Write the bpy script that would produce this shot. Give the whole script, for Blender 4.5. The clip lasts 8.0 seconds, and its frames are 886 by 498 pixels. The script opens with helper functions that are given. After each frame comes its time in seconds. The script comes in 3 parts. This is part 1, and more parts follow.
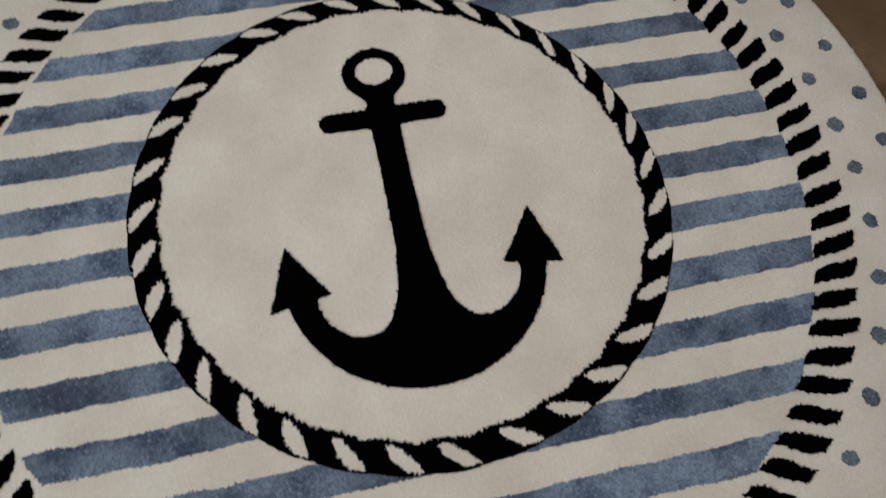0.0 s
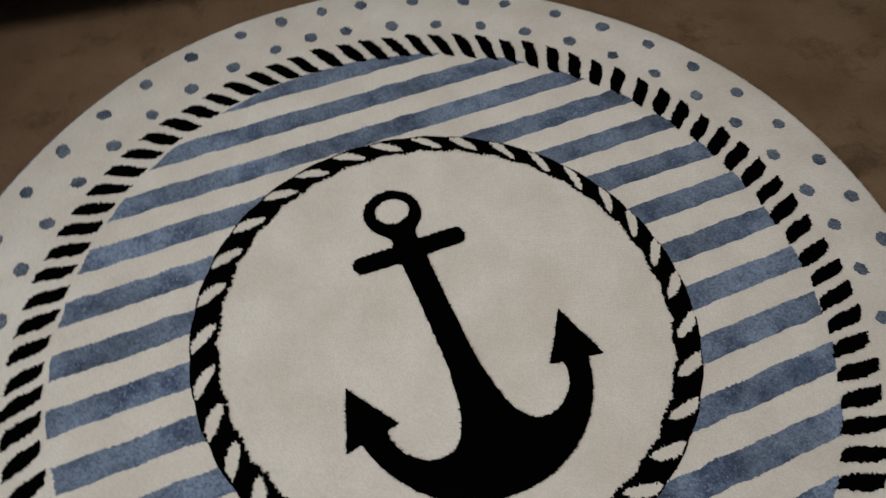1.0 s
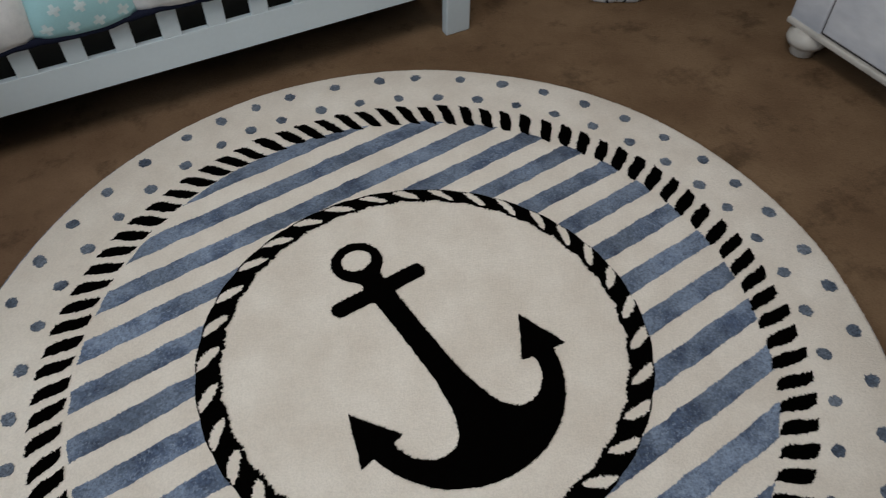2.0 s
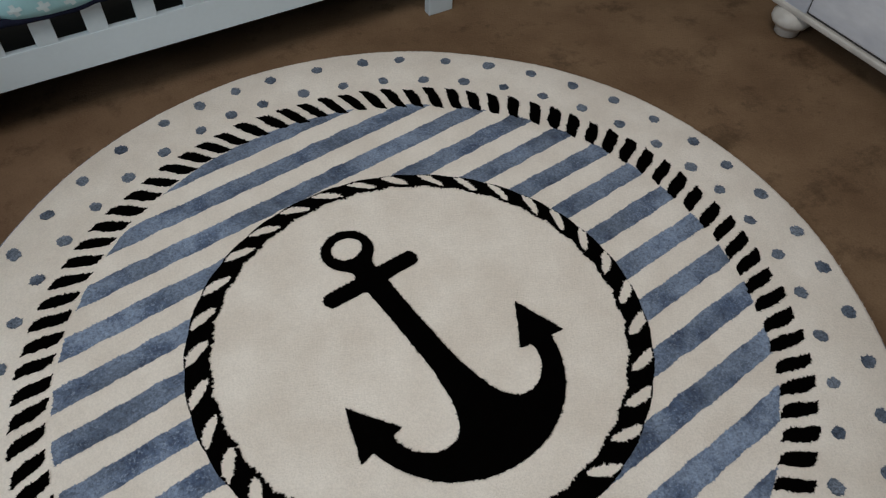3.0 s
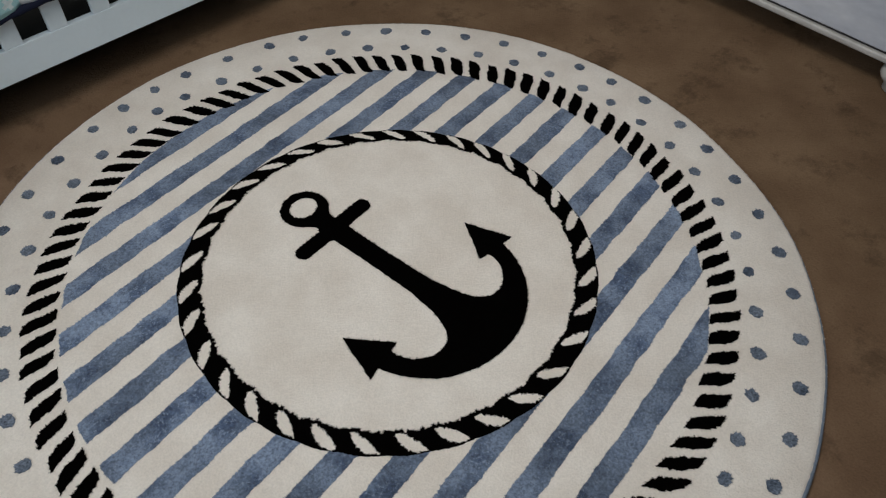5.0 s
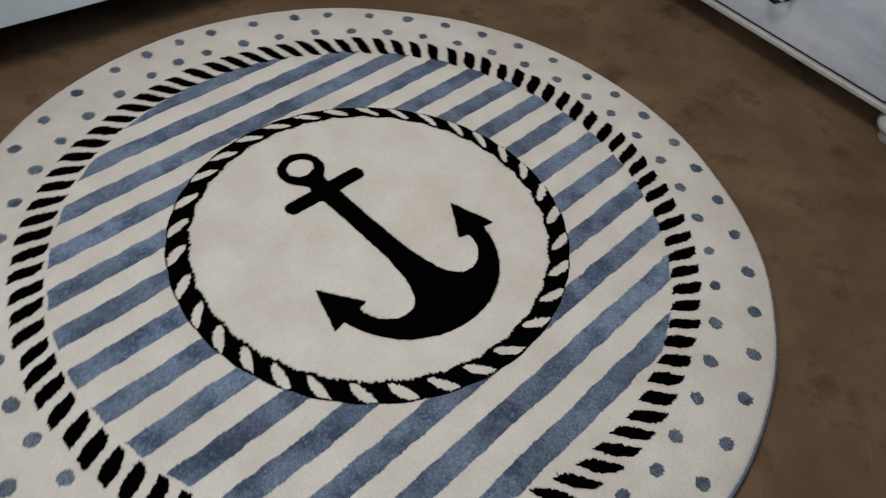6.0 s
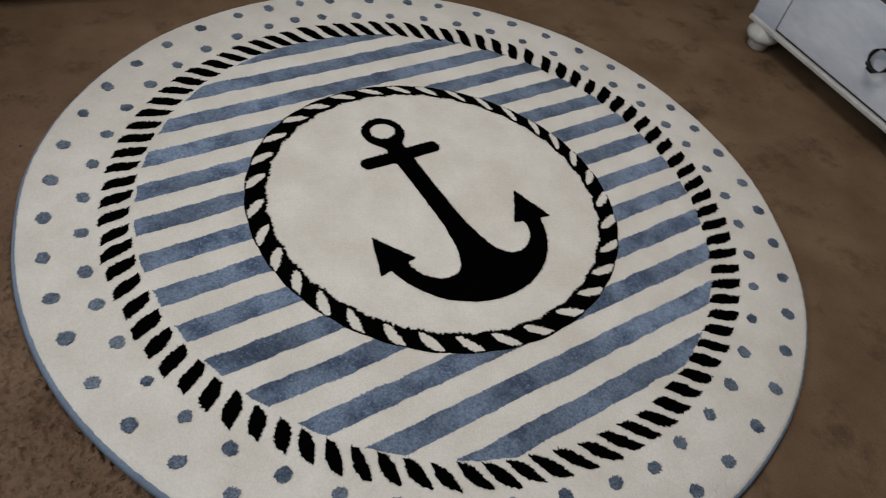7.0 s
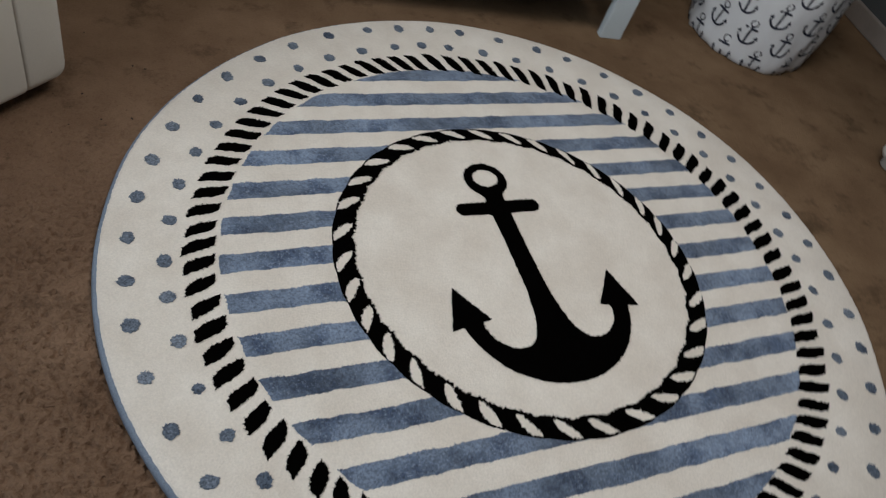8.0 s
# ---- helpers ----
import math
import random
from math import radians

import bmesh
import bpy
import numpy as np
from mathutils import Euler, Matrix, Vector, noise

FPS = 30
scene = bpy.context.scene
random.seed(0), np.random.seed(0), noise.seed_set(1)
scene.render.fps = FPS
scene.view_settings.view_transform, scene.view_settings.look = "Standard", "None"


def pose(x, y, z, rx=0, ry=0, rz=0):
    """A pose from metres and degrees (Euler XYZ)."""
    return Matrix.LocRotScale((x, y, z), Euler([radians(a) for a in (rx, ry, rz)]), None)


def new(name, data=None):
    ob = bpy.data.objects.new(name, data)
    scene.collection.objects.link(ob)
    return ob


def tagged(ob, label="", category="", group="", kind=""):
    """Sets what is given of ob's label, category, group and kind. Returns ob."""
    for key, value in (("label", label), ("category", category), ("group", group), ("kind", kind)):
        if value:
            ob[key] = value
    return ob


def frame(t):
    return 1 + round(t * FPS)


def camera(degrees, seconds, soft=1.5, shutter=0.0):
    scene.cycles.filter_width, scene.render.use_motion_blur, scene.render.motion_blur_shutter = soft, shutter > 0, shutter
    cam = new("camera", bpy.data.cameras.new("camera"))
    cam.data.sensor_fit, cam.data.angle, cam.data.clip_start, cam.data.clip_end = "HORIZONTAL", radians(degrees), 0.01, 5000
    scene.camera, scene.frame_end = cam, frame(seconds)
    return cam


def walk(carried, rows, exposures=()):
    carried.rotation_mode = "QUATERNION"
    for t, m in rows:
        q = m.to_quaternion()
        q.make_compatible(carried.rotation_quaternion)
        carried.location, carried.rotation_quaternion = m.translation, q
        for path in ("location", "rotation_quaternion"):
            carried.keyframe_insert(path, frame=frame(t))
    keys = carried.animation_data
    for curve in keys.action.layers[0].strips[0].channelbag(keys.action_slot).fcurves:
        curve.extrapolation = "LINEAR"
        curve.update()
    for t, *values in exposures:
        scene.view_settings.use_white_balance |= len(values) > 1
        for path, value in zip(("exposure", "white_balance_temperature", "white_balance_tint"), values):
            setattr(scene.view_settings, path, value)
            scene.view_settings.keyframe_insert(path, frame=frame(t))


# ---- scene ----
# ---- camera and its walk ----
cam = camera(61.13, 8.0, soft=1.15, shutter=0.4)
WALK = [
    (0.0, -0.1041, -0.5073, 0.9898, -18.55, -65.79, 7.67),
    (0.5, -0.1337, -0.4774, 1.0194, -18.25, -62.11, 4.00),
    (1.0, -0.2345, -0.5007, 1.0616, -23.83, -56.79, 2.42),
    (1.5, -0.3316, -0.5678, 1.1021, -28.67, -51.97, 0.59),
    (2.0, -0.3918, -0.6371, 1.1181, -33.92, -48.89, 0.16),
    (2.2, -0.4090, -0.6347, 1.1187, -36.25, -48.84, 1.57),
    (3.3, -0.4178, -0.5784, 1.0946, -38.85, -50.89, 2.41),
    (3.5, -0.4414, -0.5805, 1.1070, -40.52, -51.18, 2.64),
    (4.0, -0.5337, -0.5986, 1.1180, -45.95, -50.76, 1.64),
    (4.5, -0.6114, -0.6167, 1.1284, -51.12, -50.22, 2.14),
    (4.7, -0.6299, -0.6249, 1.1373, -51.17, -50.24, 1.13),
    (5.8, -0.6719, -0.7120, 1.1340, -53.16, -48.98, 7.61),
    (6.0, -0.6775, -0.7559, 1.1300, -50.00, -48.72, 8.50),
    (6.5, -0.7063, -0.8536, 1.1214, -44.38, -47.90, 11.23),
    (7.0, -0.7448, -0.8880, 1.1132, -41.96, -47.17, 14.64),
    (7.5, -0.7544, -0.8574, 1.1069, -37.12, -47.34, 16.14),
    (8.0, -0.7463, -0.7847, 1.1064, -34.81, -47.22, 22.41),
]
walk(cam, [(t, pose(x, y, z, 90 + pitch, 0, yaw) @ pose(0, 0, 0, 0, 0, roll)) for t, x, y, z, yaw, pitch, roll in WALK],
     exposures=[(0.0, -0.21, 6700, 10), (0.6, -0.26, 6650, 10), (1.2, -0.21, 6600, 10), (2.0, -0.12, 6550, 10), (3.5, -0.11, 6500, 10), (6.0, -0.045, 6440, 10), (8.0, -0.05, 6440, 10)])

# ---- world and light ----
ROOM = -5.4                      # the room's axes, turned from the rug's
world = bpy.data.worlds.new("daylight")
scene.world = world
world.use_nodes = True
wn = world.node_tree.nodes
sky = wn.new("ShaderNodeTexSky")
sky.sky_type, sky.sun_disc = "NISHITA", False
sky.sun_elevation, sky.sun_rotation = radians(40), radians(150)
world.node_tree.links.new(sky.outputs[0], wn["Background"].inputs[0])
wn["Background"].inputs[1].default_value = 0.12


def room(u, v, z=0.0, turn=0.0):
    """A pose in the room's axes: u along the crib, v towards it."""
    return pose(0, 0, 0, 0, 0, ROOM) @ pose(u, v, z, 0, 0, turn)


WEST, EAST, SOUTH, NORTH, CEILING = -2.1, 1.665, -2.3, 1.72, 2.45
WIN_V, WIN_W, WIN_Z, WIN_H = -0.55, 1.7, 1.22, 1.05      # window in the west wall, beside the walk
lamp = bpy.data.lights.new("window_light", "AREA")
lamp.shape, lamp.size, lamp.size_y, lamp.energy, lamp.color = "RECTANGLE", WIN_W, WIN_H, 27.5, (0.86, 0.94, 1.0)
new("window_light", lamp).matrix_world = room(WEST - 0.02, WIN_V, WIN_Z + WIN_H / 2) @ pose(0, 0, 0, 90, 0, -90)

lamp = bpy.data.lights.new("added_overhead_light", "AREA")      # overhead lamp, added above the walk, out of view, without a fixture
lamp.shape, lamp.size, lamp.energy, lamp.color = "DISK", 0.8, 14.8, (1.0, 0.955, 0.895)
new("added_overhead_light", lamp).matrix_world = room(0.10, 0.02, CEILING - 0.45)


# ---- materials ----
def material(name, colour, rough=0.8, grain=400.0, patch=6.0, spread=0.12, blotch=0.15, bump=0.2, dist=0.002, metal=0.0,
             sheen=0.0, spec=0.3, tint=None, stretch=(1, 1, 1)):
    """A surface with colour that varies at two scales, and fine relief."""
    m = bpy.data.materials.new(name)
    m.use_nodes = True
    nt = m.node_tree
    b = nt.nodes["Principled BSDF"]

    def node(kind, **values):
        n = nt.nodes.new(kind)
        for key, value in values.items():
            n.inputs[key].default_value = value
        return n

    co = nt.nodes.new("ShaderNodeTexCoord")
    mp = node("ShaderNodeMapping", Scale=stretch)
    nt.links.new(co.outputs["Object"], mp.inputs[0])
    fine = node("ShaderNodeTexNoise", Scale=grain, Detail=3.0, Roughness=0.6)
    wide = node("ShaderNodeTexNoise", Scale=patch, Detail=4.0, Roughness=0.55)
    for n in (fine, wide):
        nt.links.new(mp.outputs[0], n.inputs["Vector"])
    other = tint or tuple(c * 0.6 for c in colour)
    mix = nt.nodes.new("ShaderNodeMix")
    mix.data_type = "RGBA"
    ramp = node("ShaderNodeMapRange", **{"From Min": 0.35, "From Max": 0.65, "To Min": 0.0, "To Max": 2 * blotch})
    nt.links.new(wide.outputs["Fac"], ramp.inputs["Value"])
    nt.links.new(ramp.outputs[0], mix.inputs["Factor"])
    mix.inputs[6].default_value, mix.inputs[7].default_value = (*colour, 1), (*other, 1)
    var = node("ShaderNodeMapRange", **{"From Min": 0.3, "From Max": 0.7, "To Min": 1 - spread, "To Max": 1 + spread})
    nt.links.new(fine.outputs["Fac"], var.inputs["Value"])
    hsv = node("ShaderNodeHueSaturation")
    nt.links.new(mix.outputs[2], hsv.inputs["Color"])
    nt.links.new(var.outputs[0], hsv.inputs["Value"])
    nt.links.new(hsv.outputs[0], b.inputs["Base Color"])
    bp = node("ShaderNodeBump", Strength=bump, Distance=dist)
    nt.links.new(fine.outputs["Fac"], bp.inputs["Height"])
    nt.links.new(bp.outputs[0], b.inputs["Normal"])
    b.inputs["Roughness"].default_value, b.inputs["Metallic"].default_value = rough, metal
    b.inputs["Sheen Weight"].default_value, b.inputs["Specular IOR Level"].default_value = sheen, spec
    return m


def carpet_material():
    """Short brown pile: trodden patches, and small pits between the clumps of yarn, their shade put into the colour."""
    m = material("brown_carpet", (0.226, 0.144, 0.092), 0.95, 260, 4.5, 0.10, 0.38, 0.4, 0.003, spec=0.05, tint=(0.130, 0.077, 0.047))
    nt = m.node_tree
    b = nt.nodes["Principled BSDF"]
    colour, bump = b.inputs["Base Color"].links[0].from_node, b.inputs["Normal"].links[0].from_node
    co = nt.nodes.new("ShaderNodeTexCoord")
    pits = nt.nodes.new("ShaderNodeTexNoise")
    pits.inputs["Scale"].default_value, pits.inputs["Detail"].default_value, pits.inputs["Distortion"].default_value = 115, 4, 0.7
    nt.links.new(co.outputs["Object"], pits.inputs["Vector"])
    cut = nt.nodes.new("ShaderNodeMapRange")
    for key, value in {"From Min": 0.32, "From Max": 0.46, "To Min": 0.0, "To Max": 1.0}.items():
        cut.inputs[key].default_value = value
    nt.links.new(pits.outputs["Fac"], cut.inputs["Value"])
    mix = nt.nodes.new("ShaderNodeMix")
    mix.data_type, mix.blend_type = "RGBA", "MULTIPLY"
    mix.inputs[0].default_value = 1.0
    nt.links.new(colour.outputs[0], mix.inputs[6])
    # painted pit shade, and relief, are stronger beside the rug and the chair
    spot = nt.nodes.new("ShaderNodeVectorMath")
    spot.operation = "DISTANCE"
    spot.inputs[1].default_value = (-0.85, -0.1, 0)
    nt.links.new(co.outputs["Object"], spot.inputs[0])
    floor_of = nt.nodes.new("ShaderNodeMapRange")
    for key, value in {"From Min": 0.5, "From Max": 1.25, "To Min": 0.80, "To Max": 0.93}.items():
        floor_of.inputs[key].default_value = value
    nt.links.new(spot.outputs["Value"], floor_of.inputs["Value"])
    pit_shade = nt.nodes.new("ShaderNodeMapRange")
    nt.links.new(cut.outputs[0], pit_shade.inputs["Value"])
    nt.links.new(floor_of.outputs[0], pit_shade.inputs["To Min"])
    nt.links.new(pit_shade.outputs[0], mix.inputs[7])
    scuff = nt.nodes.new("ShaderNodeTexNoise")
    scuff.inputs["Scale"].default_value, scuff.inputs["Detail"].default_value, scuff.inputs["Roughness"].default_value = 8.0, 9, 0.70
    nt.links.new(co.outputs["Object"], scuff.inputs["Vector"])
    worn = nt.nodes.new("ShaderNodeMapRange")
    for key, value in {"From Min": 0.54, "From Max": 0.66, "To Min": 1.0, "To Max": 0.60}.items():
        worn.inputs[key].default_value = value
    nt.links.new(scuff.outputs["Fac"], worn.inputs["Value"])
    trod = nt.nodes.new("ShaderNodeMix")
    trod.data_type, trod.blend_type = "RGBA", "MULTIPLY"
    trod.inputs[0].default_value = 1.0
    span = nt.nodes.new("ShaderNodeMapRange")         # tone changes with distance: lighter and cooler by the chair, more olive by the dresser
    for key, value in {"From Min": 0.6, "From Max": 1.8}.items():
        span.inputs[key].default_value = value
    nt.links.new(spot.outputs["Value"], span.inputs["Value"])
    tone = nt.nodes.new("ShaderNodeMix")
    tone.data_type = "RGBA"
    tone.inputs[6].default_value, tone.inputs[7].default_value = (1.10, 1.09, 1.12, 1), (0.99, 1.01, 0.95, 1)
    nt.links.new(span.outputs[0], tone.inputs["Factor"])
    tinted = nt.nodes.new("ShaderNodeMix")
    tinted.data_type, tinted.blend_type = "RGBA", "MULTIPLY"
    tinted.inputs[0].default_value = 1.0
    nt.links.new(mix.outputs[2], tinted.inputs[6])
    nt.links.new(tone.outputs[2], tinted.inputs[7])
    nt.links.new(tinted.outputs[2], trod.inputs[6])
    nt.links.new(worn.outputs[0], trod.inputs[7])
    nt.links.new(trod.outputs[2], b.inputs["Base Color"])
    deep = nt.nodes.new("ShaderNodeBump")
    deep.inputs["Strength"].default_value, deep.inputs["Distance"].default_value = 0.9, 0.007
    nt.links.new(pits.outputs["Fac"], deep.inputs["Height"])
    relief = nt.nodes.new("ShaderNodeMapRange")
    for key, value in {"From Min": 0.4, "From Max": 1.2, "To Min": 1.0, "To Max": 0.3}.items():
        relief.inputs[key].default_value = value
    nt.links.new(spot.outputs["Value"], relief.inputs["Value"])
    nt.links.new(relief.outputs[0], deep.inputs["Strength"])
    nt.links.new(bump.outputs[0], deep.inputs["Normal"])
    nt.links.new(deep.outputs[0], b.inputs["Normal"])
    return m


def viscose_material():
    """Lustrous blue pile: its sheen is put into the colour as lighter or darker patches; it differs from stripe to
    stripe, and is flecked with pale fibre ends.
    """
    m = material("blue_viscose_pile", (0.050, 0.076, 0.135), 0.7, 240, 19, 0.46, 0.72, 0.7, 0.003, sheen=0.35, spec=0.3, tint=(0.155, 0.203, 0.290))
    nt = m.node_tree
    b = nt.nodes["Principled BSDF"]
    colour = b.inputs["Base Color"].links[0].from_node
    co, own = nt.nodes.new("ShaderNodeTexCoord"), nt.nodes.new("ShaderNodeObjectInfo")
    fleck = nt.nodes.new("ShaderNodeTexNoise")
    fleck.inputs["Scale"].default_value, fleck.inputs["Detail"].default_value, fleck.inputs["Roughness"].default_value = 190, 3, 0.8
    lie = nt.nodes.new("ShaderNodeTexNoise")           # painted sheen, as the pile lies, over a hand's width
    lie.inputs["Scale"].default_value, lie.inputs["Detail"].default_value = 5.5, 3
    for n in (fleck, lie):
        nt.links.new(co.outputs["Object"], n.inputs["Vector"])
    tips = nt.nodes.new("ShaderNodeMapRange")
    for key, value in {"From Min": 0.55, "From Max": 0.66, "To Min": 0.0, "To Max": 0.85}.items():
        tips.inputs[key].default_value = value
    nt.links.new(fleck.outputs["Fac"], tips.inputs["Value"])
    pale = nt.nodes.new("ShaderNodeMix")
    pale.data_type = "RGBA"
    pale.inputs[7].default_value = (0.25, 0.31, 0.41, 1)
    nt.links.new(tips.outputs[0], pale.inputs["Factor"])
    nt.links.new(colour.outputs[0], pale.inputs[6])
    span = nt.nodes.new("ShaderNodeMapRange")
    for key, value in {"From Min": 0.36, "From Max": 0.64, "To Min": 0.72, "To Max": 1.30}.items():
        span.inputs[key].default_value = value
    nt.links.new(lie.outputs["Fac"], span.inputs["Value"])
    each = nt.nodes.new("ShaderNodeMapRange")
    each.inputs["To Min"].default_value, each.inputs["To Max"].default_value = 0.92, 1.14
    nt.links.new(own.outputs["Random"], each.inputs["Value"])
    both = nt.nodes.new("ShaderNodeMath")
    both.operation = "MULTIPLY"
    nt.links.new(span.outputs[0], both.inputs[0])
    nt.links.new(each.outputs[0], both.inputs[1])
    hsv = nt.nodes.new("ShaderNodeHueSaturation")
    nt.links.new(pale.outputs[2], hsv.inputs["Color"])
    nt.links.new(both.outputs[0], hsv.inputs["Value"])
    nt.links.new(hsv.outputs[0], b.inputs["Base Color"])
    return m


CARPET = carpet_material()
CREAM = material("cream_pile", (0.895, 0.832, 0.752), 0.95, 300, 9, 0.07, 0.36, 0.6, 0.003, sheen=0.45, spec=0.1, tint=(0.75, 0.672, 0.587))
BLUE = viscose_material()
DOTBLUE = material("grey_blue_pile", (0.080, 0.103, 0.145), 0.85, 330, 13, 0.65, 0.5, 0.9, 0.002, spec=0.1, tint=(0.20, 0.235, 0.29))
BLACK = material("black_pile", (0.0016, 0.0014, 0.0013), 1.0, 500, 20, 0.3, 0.2, 0.5, 0.002, spec=0.0)
BINDING = material("blue_binding", (0.24, 0.29, 0.37), 0.9, 500, 20, 0.2, 0.2, 0.5, 0.002, spec=0.1)
WHITE = material("white_paint", (0.67, 0.76, 0.81), 0.35, 90, 5, 0.015, 0.05, 0.05, 0.001, spec=0.5)
WASH = material("washed_white_wood", (0.70, 0.72, 0.77), 0.45, 60, 9, 0.04, 0.5, 0.15, 0.001, spec=0.45, tint=(0.47, 0.50, 0.57), stretch=(1, 0.4, 1))
TRIMWHITE = material("trim_paint", (0.60, 0.58, 0.545), 0.4, 90, 12, 0.03, 0.25, 0.05, 0.001, spec=0.5)
# white trim darkened to grey-brown: its shade is put into the colour
SHADED_BOARD = material("shaded_baseboard", (0.33, 0.29, 0.265), 0.4, 90, 8, 0.03, 0.2)
GAP_SHADE = material("gap_shade", (0.06, 0.055, 0.055), 0.8, 90, 5)
IRON = material("black_iron", (0.02, 0.02, 0.022), 0.4, 200, 20, 0.2, 0.2, 0.2, 0.001, metal=0.7)
STEEL = material("grey_metal", (0.16, 0.16, 0.17), 0.5, 200, 20, 0.1, 0.2, 0.1, 0.001, metal=0.9)
WALL = material("wall_paint", (0.10, 0.11, 0.115), 0.9, 150, 2, 0.03, 0.08, 0.1, 0.001)
PLASTER = material("ceiling_paint", (0.8, 0.79, 0.77), 0.95, 150, 2, 0.03, 0.05, 0.1, 0.001)
LINEN = material("cream_upholstery", (0.66, 0.62, 0.55), 0.9, 700, 5, 0.06, 0.08, 0.3, 0.001, sheen=0.2, spec=0.15)
CANVAS = material("white_canvas", (0.79, 0.81, 0.84), 0.9, 600, 8, 0.04, 0.08, 0.3, 0.001, spec=0.1)
NAVY = material("navy_cloth", (0.010, 0.012, 0.026), 0.95, 600, 12, 0.2, 0.2, 0.4, 0.001, spec=0.1)
AQUA = material("turquoise_cotton", (0.38, 0.64, 0.68), 0.9, 600, 10, 0.05, 0.1, 0.3, 0.001, spec=0.1)
COTTON = material("white_cotton", (0.74, 0.74, 0.74), 0.9, 600, 55, 0.05, 0.3, 0.3, 0.001, spec=0.1, tint=(0.60, 0.61, 0.63))
PRINT = material("white_print", (0.68, 0.79, 0.81), 0.9, 600, 40, 0.05, 0.2, 0.3, 0.001, spec=0.1)
FADED = material("faded_navy_print", (0.026, 0.029, 0.048), 0.95, 500, 60, 0.3, 0.4, 0.4, 0.001, spec=0.1, tint=(0.07, 0.075, 0.1))
CRUMB = material("dark_crumb", (0.03, 0.02, 0.014), 0.9, 300, 40, 0.3, 0.3)
NEAR_BLACK = material("near_black", (0.012, 0.011, 0.009), 0.8, 60, 5)


# ---- shaping helpers ----
def part(name, bm, mat, parent=None, label="", at=None, smooth=False):
    """Links a bmesh as one mesh object, under a thing or a part."""
    me = bpy.data.meshes.new(name)
    bmesh.ops.recalc_face_normals(bm, faces=bm.faces)
    bm.to_mesh(me)
    bm.free()
    me.materials.append(mat)
    if smooth:
        me.shade_smooth()
    ob = new(name, me)
    if parent:
        ob.parent = parent
    if at is not None:
        ob.matrix_basis = at
    return tagged(ob, label)


def thing(name, m, label, category, group="", kind=""):
    ob = new(name)
    ob.matrix_basis = m
    return tagged(ob, label, category, group, kind)


def box(x0, x1, y0, y1, z0, z1, bevel=0.0, bm=None, segments=2):
    bm = bm or bmesh.new()
    made = bmesh.ops.create_cube(bm, size=1)["verts"]
    bmesh.ops.scale(bm, vec=(x1 - x0, y1 - y0, z1 - z0), verts=made)
    bmesh.ops.translate(bm, vec=((x0 + x1) / 2, (y0 + y1) / 2, (z0 + z1) / 2), verts=made)
    if bevel:
        edges = list({e for v in made for e in v.link_edges})
        bmesh.ops.bevel(bm, geom=edges, offset=bevel, segments=segments, profile=0.5, affect="EDGES")
    return bm


def turned(profile, segments=32, bm=None):
    """A lathe form from (radius, height) pairs."""
    bm = bm or bmesh.new()
    rings = [[bm.verts.new((r * math.cos(2 * math.pi * k / segments), r * math.sin(2 * math.pi * k / segments), z)) for k in range(segments)]
             for r, z in profile]
    for a, b in zip(rings, rings[1:]):
        for k in range(segments):
            bm.faces.new((a[k], a[(k + 1) % segments], b[(k + 1) % segments], b[k]))
    bm.faces.new(rings[0][::-1])
    bm.faces.new(rings[-1])
    return bm


def spline(keys, steps=8):
    """A smooth line through key points."""
    p = [Vector(k) for k in keys]
    p = [2 * p[0] - p[1]] + p + [2 * p[-1] - p[-2]]
    out = []
    for a, b, c, d in zip(p, p[1:], p[2:], p[3:]):
        for k in range(steps):
            t = k / steps
            out.append(0.5 * (2 * b + (c - a) * t + (2 * a - 5 * b + 4 * c - d) * t * t + (3 * b - a - 3 * c + d) * t ** 3))
    return out + [p[-2]]


def resample(line, step):
    out, left = [line[0]], step
    for a, b in zip(line, line[1:]):
        far = (b - a).length
        while far >= left:
            a = a + (b - a) * (left / far)
            far, left = far - left, step
            out.append(a)
        left -= far
    return out


# ---- structure ----
def wall(name, u0, u1, v0, v1, z0=0.0, z1=CEILING, mat=WALL):
    return tagged(part(name, box(u0, u1, v0, v1, z0, z1), mat, at=room(0, 0)), "dark grey painted plaster wall", "wall", kind="structure")


T = 0.12


def floor_lines(lo, hi, fine_lo, fine_hi, step):
    """Grid lines across the room, close together where the camera looks down on the pile."""
    return [lo + (fine_lo - lo) * k / 4 for k in range(4)] + list(np.arange(fine_lo, fine_hi, step)) + [fine_hi + (hi - fine_hi) * k / 4 for k in range(5)]


NEAR_U, NEAR_V = (-1.2, -0.45), (-0.65, 0.55)


def pile(u, v):
    """The trodden pile: low clumps with short deep cracks between them, dying out away from the walkway."""
    fade = min(1.0, (u - NEAR_U[0]) / 0.15, (NEAR_U[1] - u) / 0.15, (v - NEAR_V[0]) / 0.15, (NEAR_V[1] - v) / 0.5)
    if fade <= 0:
        return 0.0
    clump = noise.noise((u * 88, v * 88, 3.0)) + 0.55 * noise.noise((u * 190, v * 190, 8.0))
    tread = 0.5 + 0.5 * noise.noise((u * 9, v * 9, 1.0))
    crack = min(1.0, max(0.0, -0.20 - clump + 0.25 * tread) * 2.8)
    return fade * (0.0012 * min(clump, 0.4) - 0.0066 * crack - 0.0006)


